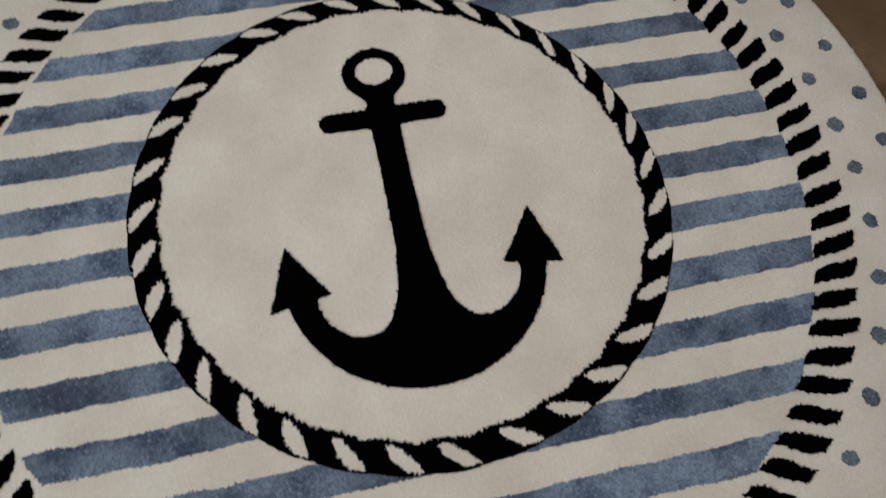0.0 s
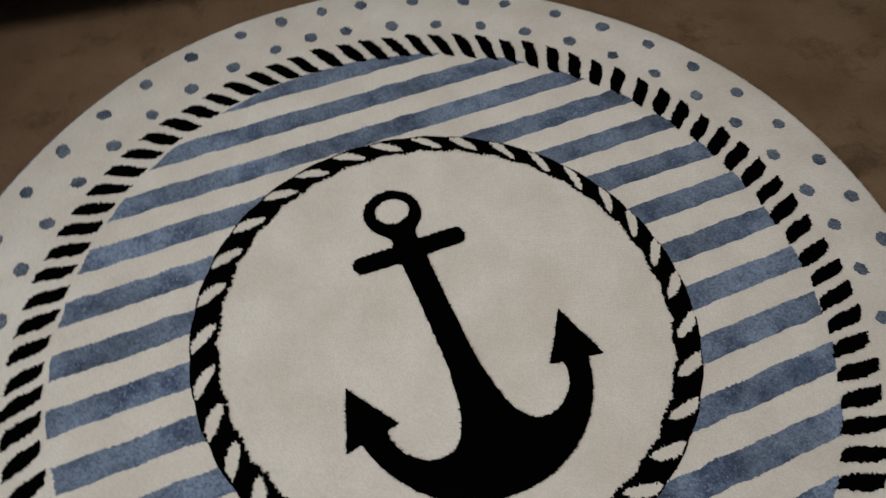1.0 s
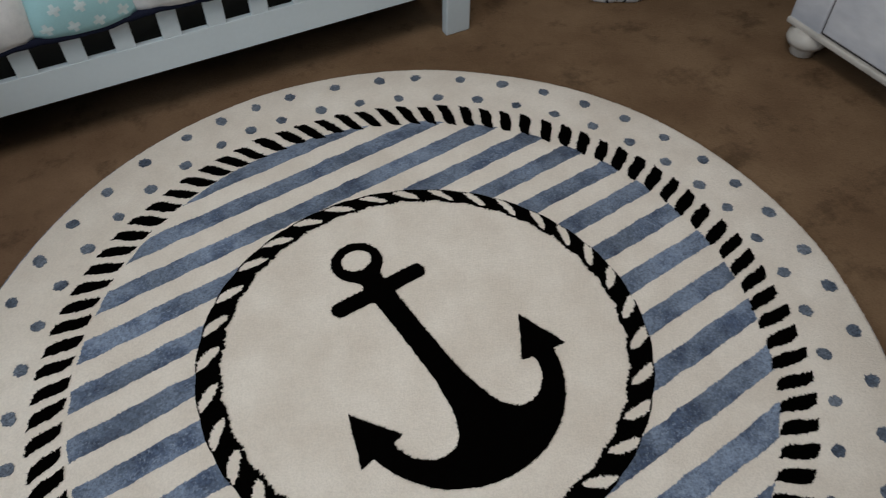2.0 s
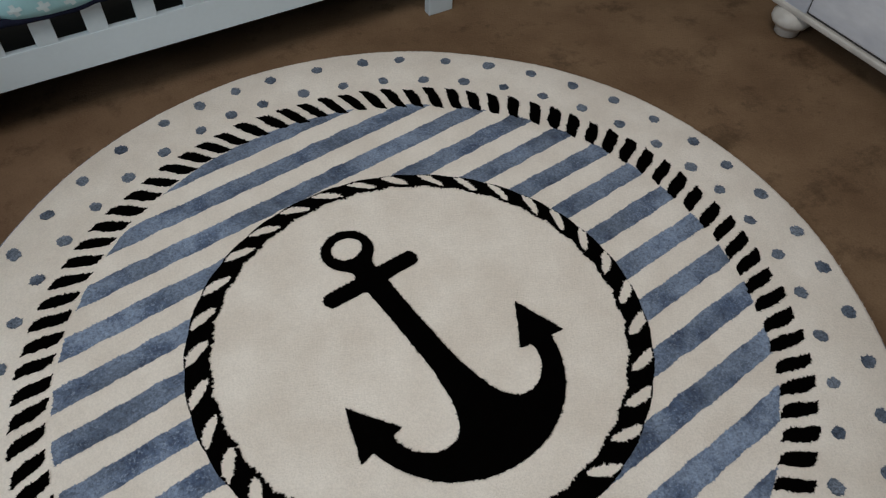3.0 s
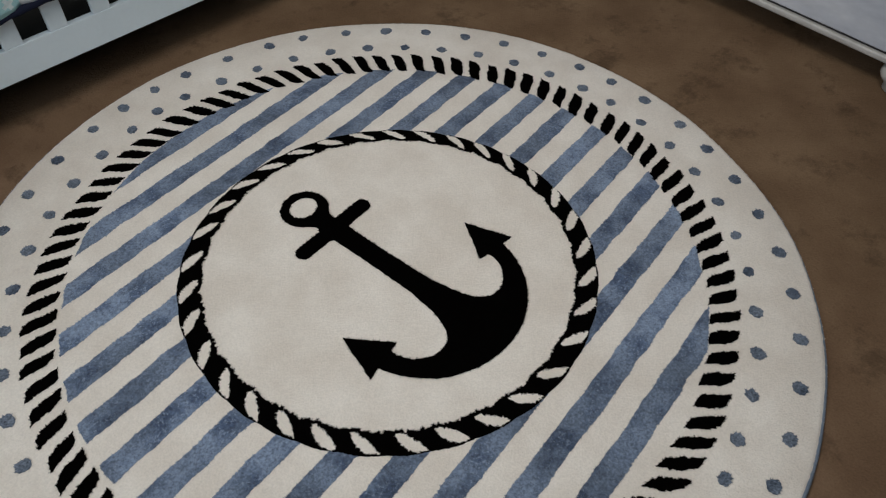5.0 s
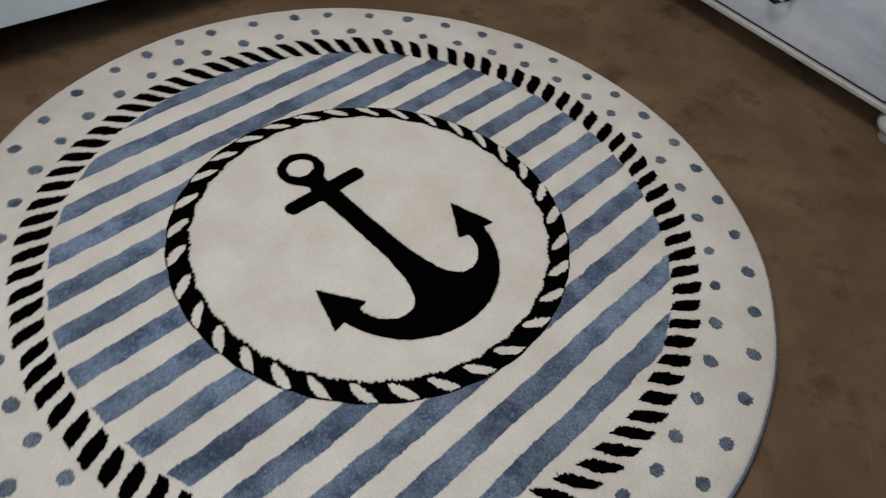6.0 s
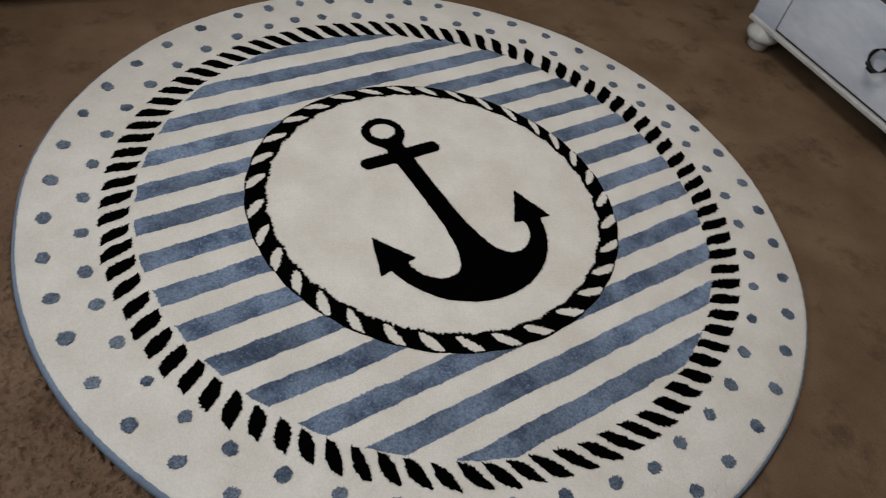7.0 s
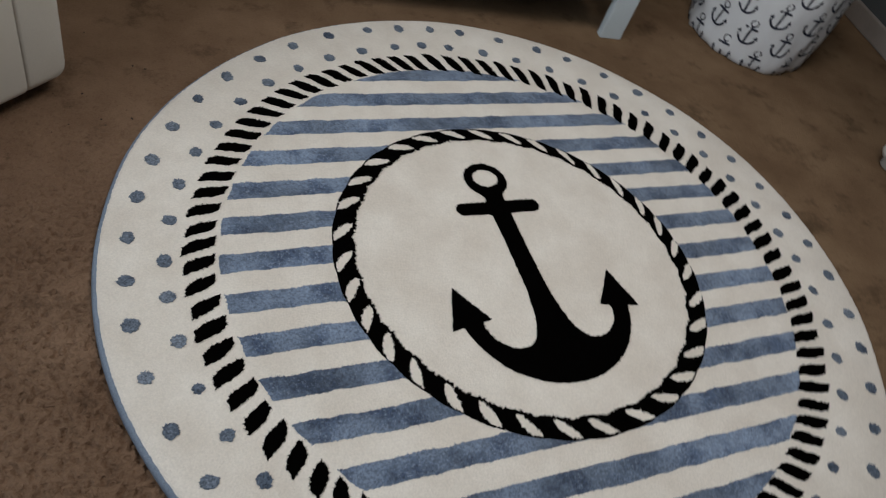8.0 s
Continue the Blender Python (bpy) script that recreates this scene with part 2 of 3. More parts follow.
us = floor_lines(WEST - T, EAST + T, *NEAR_U, 0.0027)
vs = floor_lines(SOUTH - T, NORTH + T, *NEAR_V, 0.0027)
me = bpy.data.meshes.new("floor")
across_count = len(us)
me.from_pydata([(u - (WEST + EAST) / 2, v - (SOUTH + NORTH) / 2, pile(u, v)) for v in vs for u in us], [],
               [(j * across_count + i, j * across_count + i + 1, (j + 1) * across_count + i + 1, (j + 1) * across_count + i) for j in range(len(vs) - 1) for i in range(across_count - 1)])
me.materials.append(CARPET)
me.shade_smooth()
ground = new("floor", me)
ground.matrix_basis = room((WEST + EAST) / 2, (SOUTH + NORTH) / 2)
tagged(ground, "short-pile brown wall-to-wall carpet, worn in patches", "carpet", kind="structure")
wall("wall_east", EAST, EAST + T, SOUTH - T, NORTH + T)
wall("wall_south", WEST, EAST, SOUTH - T, SOUTH)
wall("wall_north", WEST, EAST, NORTH, NORTH + T)
wl, wr = WIN_V - WIN_W / 2, WIN_V + WIN_W / 2
bm = box(WEST - T, WEST, SOUTH - T, wl, 0, CEILING)
box(WEST - T, WEST, wr, NORTH + T, 0, CEILING, bm=bm)
box(WEST - T, WEST, wl, wr, 0, WIN_Z, bm=bm)
box(WEST - T, WEST, wl, wr, WIN_Z + WIN_H, CEILING, bm=bm)
tagged(part("wall_west", bm, WALL, at=room(0, 0)), "dark grey painted wall with a window", "wall", kind="structure")
tagged(part("ceiling", box(WEST - T, EAST + T, SOUTH - T, NORTH + T, CEILING, CEILING + T), PLASTER, at=room(0, 0)), "plain white plaster ceiling", "ceiling", kind="structure")


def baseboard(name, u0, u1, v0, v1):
    tagged(part(name, box(u0, u1, v0, v1, 0, 0.072, 0.006), SHADED_BOARD, at=room(0, 0)), "white painted wooden baseboard along the wall", "baseboard", kind="structure")


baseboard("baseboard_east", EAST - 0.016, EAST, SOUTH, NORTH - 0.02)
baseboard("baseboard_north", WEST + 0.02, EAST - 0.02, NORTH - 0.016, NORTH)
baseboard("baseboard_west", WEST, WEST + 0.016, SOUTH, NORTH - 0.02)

# ---- the rug ----
from mathutils.geometry import delaunay_2d_cdt

U = 0.76                # the radius of the outer ring of dots
PILE = 0.018            # height of the pile
rug = thing("round_rug", pose(0, 0, 0), "round cream tufted rug with a black anchor, blue stripes and dots", "rug")


def jag(line, amount, wobble, seed, keep=None):
    """The line with the uneven edge that rows of tufts give."""
    out = []
    for k, p in enumerate(line):
        a, b = line[k - 1], line[(k + 1) % len(line)]
        n = Vector((b.y - a.y, a.x - b.x))
        n = n.normalized() if n.length > 1e-9 else Vector((0, 0))
        far = random.uniform(-amount, amount) + wobble * noise.noise((p.x * 28, p.y * 28, seed))
        out.append(p.copy() if keep and keep(p) else p + n * far)
    return out


def fringe(bm, line, high, fuzz, keep=None):
    """Loose fibres that stick out over the edge of a patch."""
    for k, p in enumerate(line):
        q = line[(k + 1) % len(line)]
        if keep and (keep(p) or keep(q)):
            continue
        along = (q - p)
        if along.length < 1e-6:
            continue
        along.normalize()
        out = Vector((along.y, -along.x))
        for _ in range(3):
            base = p.lerp(q, random.random()) - out * 0.0012
            far = (0.12 + 0.88 * random.random() ** 2.2) * fuzz + 0.0012
            tip = base + (out + along * random.uniform(-0.9, 0.9)).normalized() * far
            half = along * random.uniform(0.0004, 0.0014)
            z = PILE + high
            bm.faces.new((bm.verts.new((*(base - half), z)), bm.verts.new((*(base + half), z)), bm.verts.new((*tip, z + random.uniform(-0.0003, 0.0008)))))


def tuft(name, outline, mat, seed, high=0.0016, amount=0.0014, wobble=0.0016, step=0.0032, label="", keep=None, parent=rug, bm=None, fuzz=0.0040):
    """A patch of pile in another colour, a little proud, with a ragged edge and a soft rim. outline: metres, anticlockwise."""
    line = jag(resample([Vector(p) for p in outline] + [Vector(outline[0])], step)[:-1], amount, wobble, seed, keep)
    own = bm is None
    bm = bm or bmesh.new()
    n = len(line)
    top, low = [], []
    for k, p in enumerate(line):
        a, b = line[k - 1], line[(k + 1) % n]
        w = Vector((b.y - a.y, a.x - b.x))
        w = w.normalized() if w.length > 1e-9 else Vector((0, 0))
        held = keep and keep(p)
        q = p if held else p - w * 0.0008
        top.append(bm.verts.new((q.x, q.y, PILE + high)))
        low.append(bm.verts.new((p.x, p.y, PILE - 0.002)))
    for k in range(n):
        if keep and keep(line[k]) and keep(line[(k + 1) % n]):
            continue
        bm.faces.new((low[k], low[(k + 1) % n], top[(k + 1) % n], top[k]))
    fringe(bm, line, high, fuzz, keep)
    flat = [Vector((v.co.x, v.co.y)) for v in top]
    points, _, faces, *_ = delaunay_2d_cdt(flat, [], [list(range(n))], 1, 1e-7)
    cap = [bm.verts.new((q.x, q.y, PILE + high)) for q in points]
    for f in faces:
        bm.faces.new([cap[k] for k in f])
    return part(name, bm, mat, parent, label) if own else None


def skew(deg, middle):
    """The hand-drawn rings sit a little low: how much they draw in at this angle."""
    return max(0.0, math.cos(radians(deg - middle))) ** 1.5


def polar(r, deg):
    return Vector((U * r * math.cos(radians(deg)), U * r * math.sin(radians(deg))))


# cream ground: a slightly uneven disc with a rounded rim, and the woven binding under it
RIM = 1.052
STRAY = [(0, 0.0), (22, 0.005), (42, 0.001), (63, 0.005), (90, 0.007), (127, 0.003), (150, 0.007), (165, 0.001), (187, -0.002), (207, -0.009), (225, -0.014), (245, -0.010), (275, 0.001), (300, 0.005), (320, 0.005), (332, 0.0), (360, 0.0)]


def rim_stray(g):
    """How far the rug's outline strays from a circle."""
    t = float(np.interp(g, [k[0] for k in STRAY], [k[1] for k in STRAY]))
    return t + 0.003 * noise.noise((5 * math.cos(radians(g)), 5 * math.sin(radians(g)), 4.0))


bm = bmesh.new()
rings = []
for r, z in [(0, PILE), (0.25, PILE), (0.5, PILE), (0.75, PILE), (0.95, PILE), (RIM - 0.012, PILE), (RIM - 0.004, PILE - 0.002), (RIM, PILE - 0.006)]:
    count = 1 if r == 0 else 720
    ring = []
    for k in range(count):
        g = 360 * k / 720
        edge = r / RIM if r > 1 else 0
        rr = r + edge * (rim_stray(g) + random.uniform(-0.0012, 0.0012))
        p = polar(rr, g)
        ring.append(bm.verts.new((p.x, p.y, z)))
    rings.append(ring)
for k in range(720):
    bm.faces.new((rings[0][0], rings[1][k], rings[1][(k + 1) % 720]))
for a, b in zip(rings[1:], rings[2:]):
    for k in range(720):
        bm.faces.new((a[k], b[k], b[(k + 1) % 720], a[(k + 1) % 720]))
fringe(bm, [Vector((v.co.x, v.co.y)) for v in rings[-1]], -0.005, 0.0035)
part("cream_ground", bm, CREAM, rug, "dense cream pile", smooth=True)
bm = bmesh.new()
rings = []
for r, z in [(RIM - 0.03, 0.0005), (RIM + 0.002, 0.0005), (RIM + 0.0055, 0.004), (RIM + 0.004, PILE - 0.008), (RIM - 0.001, PILE - 0.003), (RIM - 0.012, PILE - 0.004)]:
    rings.append([])
    for k in range(360):
        loose = max(-0.7, math.cos(radians(k - 215))) * 0.0035 if r > RIM - 0.002 else 0.0
        p = polar(r + loose + rim_stray(k), k)
        rings[-1].append(bm.verts.new((p.x, p.y, z)))
for a, b in zip(rings, rings[1:]):
    for k in range(360):
        bm.faces.new((a[k], a[(k + 1) % 360], b[(k + 1) % 360], b[k]))
part("binding", bm, BINDING, rug, "grey-blue woven binding round the edge", smooth=True)

# blue stripes between the rope and the ring of dashes
STRIPE_OUT, ROPE_OUT, PERIOD, WIDE, LOWEST = 0.788, 0.490, 0.1135, 0.054, -0.743


def across(y, r):
    return math.sqrt(max(r * r - y * y, 0.0))


def stripe(y0, y1, seed):
    def run(xa, xb, y):
        return [Vector((U * (xa + (xb - xa) * k / 60), U * y)) for k in range(61)]

    def arc(r, ya, yb, sign):
        return [Vector((U * sign * across(ya + (yb - ya) * k / 20, r), U * (ya + (yb - ya) * k / 20))) for k in range(1, 20)]

    if abs(y0) < ROPE_OUT or abs(y1) < ROPE_OUT:
        full = min(abs(y0), abs(y1)) < ROPE_OUT < max(abs(y0), abs(y1))
        for sign in (1, -1):
            i0, i1, o0, o1 = across(y0, ROPE_OUT), across(y1, ROPE_OUT), across(y0, STRIPE_OUT), across(y1, STRIPE_OUT)
            line = run(i0, o0, y0) + arc(STRIPE_OUT, y0, y1, 1) + run(o1, i1, y1) + arc(ROPE_OUT, y1, y0, 1)
            if sign < 0:
                line = [Vector((-p.x, p.y)) for p in line][::-1]
            if full and sign < 0:
                continue
            if full:
                inner = ROPE_OUT
                line = run(-o0, -i0, y0) + [Vector((-q.x, q.y)) for q in arc(inner, y0, y1, 1)] if i0 else run(-o0, o0, y0)
                if i0:
                    side = y0 if abs(y0) < inner else y1
                    far = math.degrees(math.asin(side / inner))
                    a0, a1 = (180 - far, far) if side > 0 else (180 - far, 360 + far)
                    line = run(-o0, -i0, y0) + [polar(inner, a0 + (a1 - a0) * k / 80) for k in range(1, 80)] + run(i0, o0, y0)
                    line += arc(STRIPE_OUT, y0, y1, 1) + run(o1, -o1, y1) + arc(STRIPE_OUT, y1, y0, -1)
                else:
                    far = math.degrees(math.asin(y1 / inner))
                    a0, a1 = far, -180 - far
                    line = run(-o0, o0, y0) + arc(STRIPE_OUT, y0, y1, 1) + run(o1, i1, y1)
                    line += [polar(inner, a0 + (a1 - a0) * k / 80) for k in range(1, 80)] + run(-i1, -o1, y1) + arc(STRIPE_OUT, y1, y0, -1)
            tuft("stripe", line, BLUE, seed + sign, high=0.0005, amount=0.0010, wobble=0.0034, fuzz=0.0024).matrix_basis = pose(0, 0, 0, 0, 0, 1.2)
    else:
        o0, o1 = across(y0, STRIPE_OUT), across(y1, STRIPE_OUT)
        tuft("stripe", run(-o0, o0, y0) + arc(STRIPE_OUT, y0, y1, 1) + run(o1, -o1, y1) + arc(STRIPE_OUT, y1, y0, -1), BLUE, seed, high=0.0005, amount=0.0010, wobble=0.0034, fuzz=0.0024).matrix_basis = pose(0, 0, 0, 0, 0, 1.2)


for n in range(14):
    y0 = LOWEST + PERIOD * n
    stripe(y0, min(y0 + WIDE, STRIPE_OUT - 0.002), 3 * n)

# how the hand-drawn rings stray from true circles: (angle, value) pairs
def along(g, table):
    return float(np.interp(g % 360, [k[0] for k in table], [k[1] for k in table]))


DASH_MID = [(0, 0.829), (30, 0.823), (60, 0.818), (80, 0.820), (100, 0.826), (125, 0.832), (165, 0.834), (200, 0.833), (230, 0.825), (265, 0.821), (285, 0.823), (320, 0.829), (360, 0.829)]
DASH_HALF = [(0, 0.0415), (90, 0.0405), (105, 0.0365), (205, 0.035), (222, 0.031), (235, 0.0285), (252, 0.0295), (270, 0.032), (300, 0.037), (345, 0.0425), (360, 0.0415)]
DASH_LEAN = [(0, 2.2), (40, 1.9), (65, 3.3), (95, 2.8), (150, 2.4), (167, 2.7), (195, 1.6), (207, 1.7), (225, 2.6), (260, 4.0), (271, 3.9), (290, 2.1), (310, 2.5), (345, 2.9), (360, 2.2)]

# ring of slanting dashes
KNOTS = [(0, 3.0), (4, 19.0), (7, 31.3), (8, 35.9), (12, 52.5), (16, 69.1), (20, 85.9), (22, 94.9), (24, 102.7), (28, 119.3), (32, 135.5), (36, 151.5), (40, 167.8), (42, 175.3), (44, 183.6),
         (48, 199.6), (52, 216.1), (56, 232.1), (60, 248.7), (62, 256.5), (64, 265.3), (68, 281.7), (72, 298.5), (76, 314.7), (80, 330.8), (84, 346.6), (85, 350.4), (86, 354.9), (88, 363.0)]
for n in range(88):
    g = float(np.interp(n, [k[0] for k in KNOTS], [k[1] for k in KNOTS]))
    wide = random.uniform(1.14, 1.30)
    mid, deep, tilt = along(g, DASH_MID), along(g, DASH_HALF), along(g, DASH_LEAN)
    r0, r1 = mid - deep + random.uniform(-0.003, 0.003), mid + deep + random.uniform(-0.004, 0.004)
    wide *= 1 + 0.14 * max(0.0, math.cos(radians(g - 250))) ** 3
    bulge = 0.23 + 0.22 * max(0.0, math.cos(radians(g - 232))) ** 4 + random.uniform(-0.03, 0.05)
    ends = random.uniform(-0.25, 0.25), random.uniform(-0.25, 0.25)

    def edge(side, s):
        lean = tilt * (s - 0.5) + 0.14 * math.sin(math.pi * 2 * s)
        slant = side * 0.002          # the ends are cut a little askew
        return polar(r0 + (r1 - r0) * s + slant, g + lean + side * (wide + ends[side > 0] * (s - 0.5)) * (1 - bulge + bulge * math.sin(math.pi * s) ** 0.6))

    line = [edge(-1, k / 8) for k in range(9)] + [edge(1, 1 - k / 8) for k in range(9)]
    tuft("dash", line, BLACK, n, amount=0.0017, wobble=0.0024, step=0.003, fuzz=0.0034)

# two rings of dots
OUTER = [(0, 4.5), (6, 50.7), (7, 59.0), (8, 65.5), (10, 82.0), (11, 88.2), (13, 101.3), (14, 109.5), (15, 117.4), (18, 140.2), (20, 155.7), (22, 170.7), (23, 177.8), (24, 184.7), (28, 214.9), (36, 274.0), (37, 281.1), (39, 296.9), (41, 312.3), (44, 335.4), (45, 342.3), (46, 350.5), (47, 357.7), (48, 364.5)]
INNER = [(0, 0.6), (11, 85.5), (13, 97.8), (23, 174.6), (24, 181.0), (30, 226.5), (34, 257.0), (35, 264.8), (37, 277.6), (40, 300.5), (41, 308.4), (44, 331.5), (47, 354.2), (48, 360.6)]
OUTER_R = [(0, 0.998), (28, 0.994), (59, 1.003), (74, 0.997), (92, 1.005), (140, 1.002), (160, 0.991), (185, 0.989), (200, 0.986), (215, 0.978), (245, 0.981), (274, 0.993), (305, 0.999), (345, 1.003), (360, 0.998)]
INNER_R = [(0, 0.912), (47, 0.904), (75, 0.900), (92, 0.915), (100, 0.906), (144, 0.910), (175, 0.907), (200, 0.904), (227, 0.897), (257, 0.889), (265, 0.897), (271, 0.909), (278, 0.898), (300, 0.902), (325, 0.913), (360, 0.912)]
for ring, table, knots in ((0, OUTER_R, OUTER), (1, INNER_R, INNER)):
    for n in range(48):
        g = float(np.interp(n, [k[0] for k in knots], [k[1] for k in knots]))
        c, size = polar(along(g, table) + random.uniform(-0.001, 0.001), g), U * (0.0164 - 0.0006 * ring) * random.uniform(0.92, 1.08)
        oval, turn = random.uniform(0.9, 1.1), random.uniform(0, math.pi)
        tuft("dot", [c + Vector((size * oval * math.cos(a + turn), size / oval * math.sin(a + turn))) for a in [2 * math.pi * k / 24 for k in range(24)]], DOTBLUE, 7 * n + ring, amount=0.0017, wobble=0.0030, step=0.003, fuzz=0.0026)

# the rope: a black ring with scalloped edges, and its pale strands
STRANDS = 33
LAY = [(-6, -207.8), (-4, -185.4), (0, -144.3), (5, -90.2), (6, -77.8), (11, -22.9), (13, -1.9), (15, 18.6), (27, 152.2)]     # which strand lies at which angle
bm = bmesh.new()
sides = [[], [], [], []]
for k in range(2000):
    g = 360 * k / 2000
    s = float(np.interp(g - 207.8, [k[1] for k in LAY], [k[0] for k in LAY])) % 1
    g -= 207.8
    outer = 0.520 - 0.026 * skew(g, 50) + 0.003 * abs(math.cos(math.pi * s)) + random.uniform(-0.0012, 0.0012)
    inner = 0.470 - 0.013 * skew(g, 50) - 0.0065 * abs(math.cos(math.pi * (s + 0.3))) + random.uniform(-0.0012, 0.0012) + 0.007 * noise.noise((80 * math.cos(radians(g)), 80 * math.sin(radians(g)), 2.0))
    for side, (r, z) in zip(sides, ((inner, PILE - 0.002), (inner + 0.001, PILE + 0.0012), (outer - 0.001, PILE + 0.0012), (outer, PILE - 0.002))):
        p = polar(r, g)
        side.append(bm.verts.new((p.x, p.y, z)))
for a, b in zip(sides, sides[1:]):
    for k in range(2000):
        bm.faces.new((a[k], b[k], b[(k + 1) % 2000], a[(k + 1) % 2000]))
edges = [[Vector((v.co.x, v.co.y)) for v in side] for side in (sides[1], sides[2])]
fringe(bm, edges[0][::-1], 0.0012, 0.0045)
fringe(bm, edges[1], 0.0012, 0.0015)
rope = part("rope", bm, BLACK, rug, "black rope ring with cream strands")
for n in range(STRANDS):
    g = float(np.interp(n - 6, [k[0] for k in LAY], [k[1] for k in LAY])) + random.uniform(-0.4, 0.4)

    low, top = 0.4735 - 0.015 * skew(g, 50), 0.517 - 0.026 * skew(g, 50)

    def strand(side, s):
        return polar(low + (top - low) * s, g + (5.2 + 1.2 * skew(g, 60)) * (s - 0.5) + side * 2.1 * math.sin(math.pi * (0.06 + 0.76 * s)) ** 0.65)

    line = [strand(-1, k / 10) for k in range(11)] + [strand(1, 1 - k / 10) for k in range(11)]
    tuft("strand", line, CREAM, 11 * n, high=0.0020, amount=0.0016, wobble=0.0018, step=0.003, parent=rope)

# the anchor: one half outline, mirrored on its axis
AXIS = -0.0115


def half_anchor():
    def ell(cy, rx, ry, a0, a1, count):
        return [(rx * math.cos(radians(a0 + (a1 - a0) * k / count)), cy + ry * math.sin(radians(a0 + (a1 - a0) * k / count))) for k in range(count + 1)]

    line = [(0, -0.376)]
    line += [(0.246 * math.sin(radians(a)), -0.13 - 0.246 * math.cos(radians(a))) for a in range(4, 77, 4)]
    line += [(0.240, -0.184), (0.272, -0.190), (0.233, -0.066), (0.162, -0.171), (0.187, -0.176)]
    line += [tuple(p) for p in spline([(0.188, -0.195), (0.173, -0.229), (0.138, -0.2575), (0.098, -0.263), (0.0665, -0.242), (0.047, -0.202), (0.036, -0.144), (0.029, -0.06), (0.0285, 0.157)])]
    line += [(0.034, 0.163)] + [(0.1085 + 0.0205 * math.cos(radians(a)), 0.1845 + 0.0215 * math.sin(radians(a))) for a in range(-90, 91, 15)]
    line += [(0.034, 0.206), (0.027, 0.213), (0.029, 0.228), (0.041, 0.242)]
    line += ell(0.292, 0.0645, 0.064, -46, 90, 18)
    line += ell(0.2975, 0.040, 0.034, 90, -90, 18)
    return [(x * U, y * U) for x, y in line]


bm = bmesh.new()
half = half_anchor()
for sign in (1, -1):
    outline = [(sign * x, y) for x, y in half]
    if sign < 0:
        outline = outline[::-1]
    tuft("anchor", outline, BLACK, 5 + sign, high=0.0022, amount=0.0010, wobble=0.0012, keep=lambda p: abs(p.x) < 1e-4, bm=bm)
anchor = part("anchor", bm, BLACK, rug, "black tufted anchor", at=pose(AXIS * U, 0, 0, 0, 0, 1.0))

# a loose thread on the pile, and crumbs trodden into the carpet
bm = bmesh.new()
line = spline([(-0.113, -0.584, PILE + 0.001), (-0.116, -0.590, PILE + 0.002), (-0.117, -0.595, PILE + 0.0015), (-0.121, -0.598, PILE + 0.001)], 5)
rows = [[bm.verts.new(p + Vector((0.0009 * math.cos(a), 0.0004 * math.sin(a), 0.0007 * math.sin(a)))) for a in [2 * math.pi * j / 5 for j in range(5)]] for p in line]
for a, b in zip(rows, rows[1:]):
    for j in range(5):
        bm.faces.new((a[j], a[(j + 1) % 5], b[(j + 1) % 5], b[j]))
part("loose_thread", bm, BLACK, rug, "loose black thread")
bm = bmesh.new()
for n in range(24):
    x, y = (-0.745 + random.gauss(0, 0.05), 0.475 + random.gauss(0, 0.05)) if n < 10 else (random.uniform(-1.0, -0.4), random.uniform(0.3, 0.85)) if n < 18 else (random.uniform(-1.1, 1.0), random.uniform(-1.4, 0.8))
    if math.hypot(x, y) < 0.83:
        continue
    made = bmesh.ops.create_icosphere(bm, subdivisions=1, radius=random.uniform(0.0009, 0.0022))["verts"]
    bmesh.ops.scale(bm, vec=(random.uniform(0.7, 2.2), 1, 0.6), verts=made)
    bmesh.ops.rotate(bm, cent=(0, 0, 0), matrix=pose(0, 0, 0, 0, 0, random.uniform(0, 180)).to_3x3(), verts=made)
    bmesh.ops.translate(bm, vec=(x, y, 0.0008), verts=made)
tagged(part("carpet_debris", bm, CRUMB), "dark crumbs and lint on the brown carpet", "debris", kind="stuff")

# ---- the crib ----
CRIB_V, LEG_R, LEG_L = 0.8387, (0.497, 0.567), (-0.894, -0.832)
crib = thing("crib", room(0, CRIB_V), "white painted wooden crib with slatted sides", "crib")
DEEP = 0.74
part("front_rail", box(LEG_L[1], LEG_R[0], 0.0, 0.016, 0.127, 0.201, 0.0012), WHITE, crib)
part("back_rail", box(LEG_L[1], LEG_R[0], DEEP - 0.03, DEEP, 0.127, 0.211, 0.003), WHITE, crib)
for u0, u1 in (LEG_L, LEG_R):
    for v0 in (-0.004, DEEP - 0.022):
        part("leg", box(u0, u1, v0, v0 + 0.026, 0, 0.93, 0.003), WHITE, crib)
    part("side_rail", box((u0 + u1) / 2 - 0.014, (u0 + u1) / 2 + 0.014, 0.056, DEEP - 0.056, 0.127, 0.211, 0.003), WHITE, crib)
    part("side_top_rail", box((u0 + u1) / 2 - 0.02, (u0 + u1) / 2 + 0.02, 0.056, DEEP - 0.056, 0.87, 0.93, 0.005), WHITE, crib)
for n in range(13):
    u = -0.7815 + 0.0983 * n
    part("slat", box(u, u + 0.041, 0.0006, 0.012, 0.2005, 0.40, 0.002), WHITE, crib)
    part("back_slat", box(u, u + 0.041, DEEP - 0.02, DEEP - 0.006, 0.2105, 0.88, 0.002), WHITE, crib)
part("top_rail", box(LEG_L[1], LEG_R[0], 0, 0.03, 0.39, 0.43, 0.005), WHITE, crib)
part("back_top_rail", box(LEG_L[1], LEG_R[0], DEEP - 0.03, DEEP, 0.87, 0.93, 0.005), WHITE, crib)
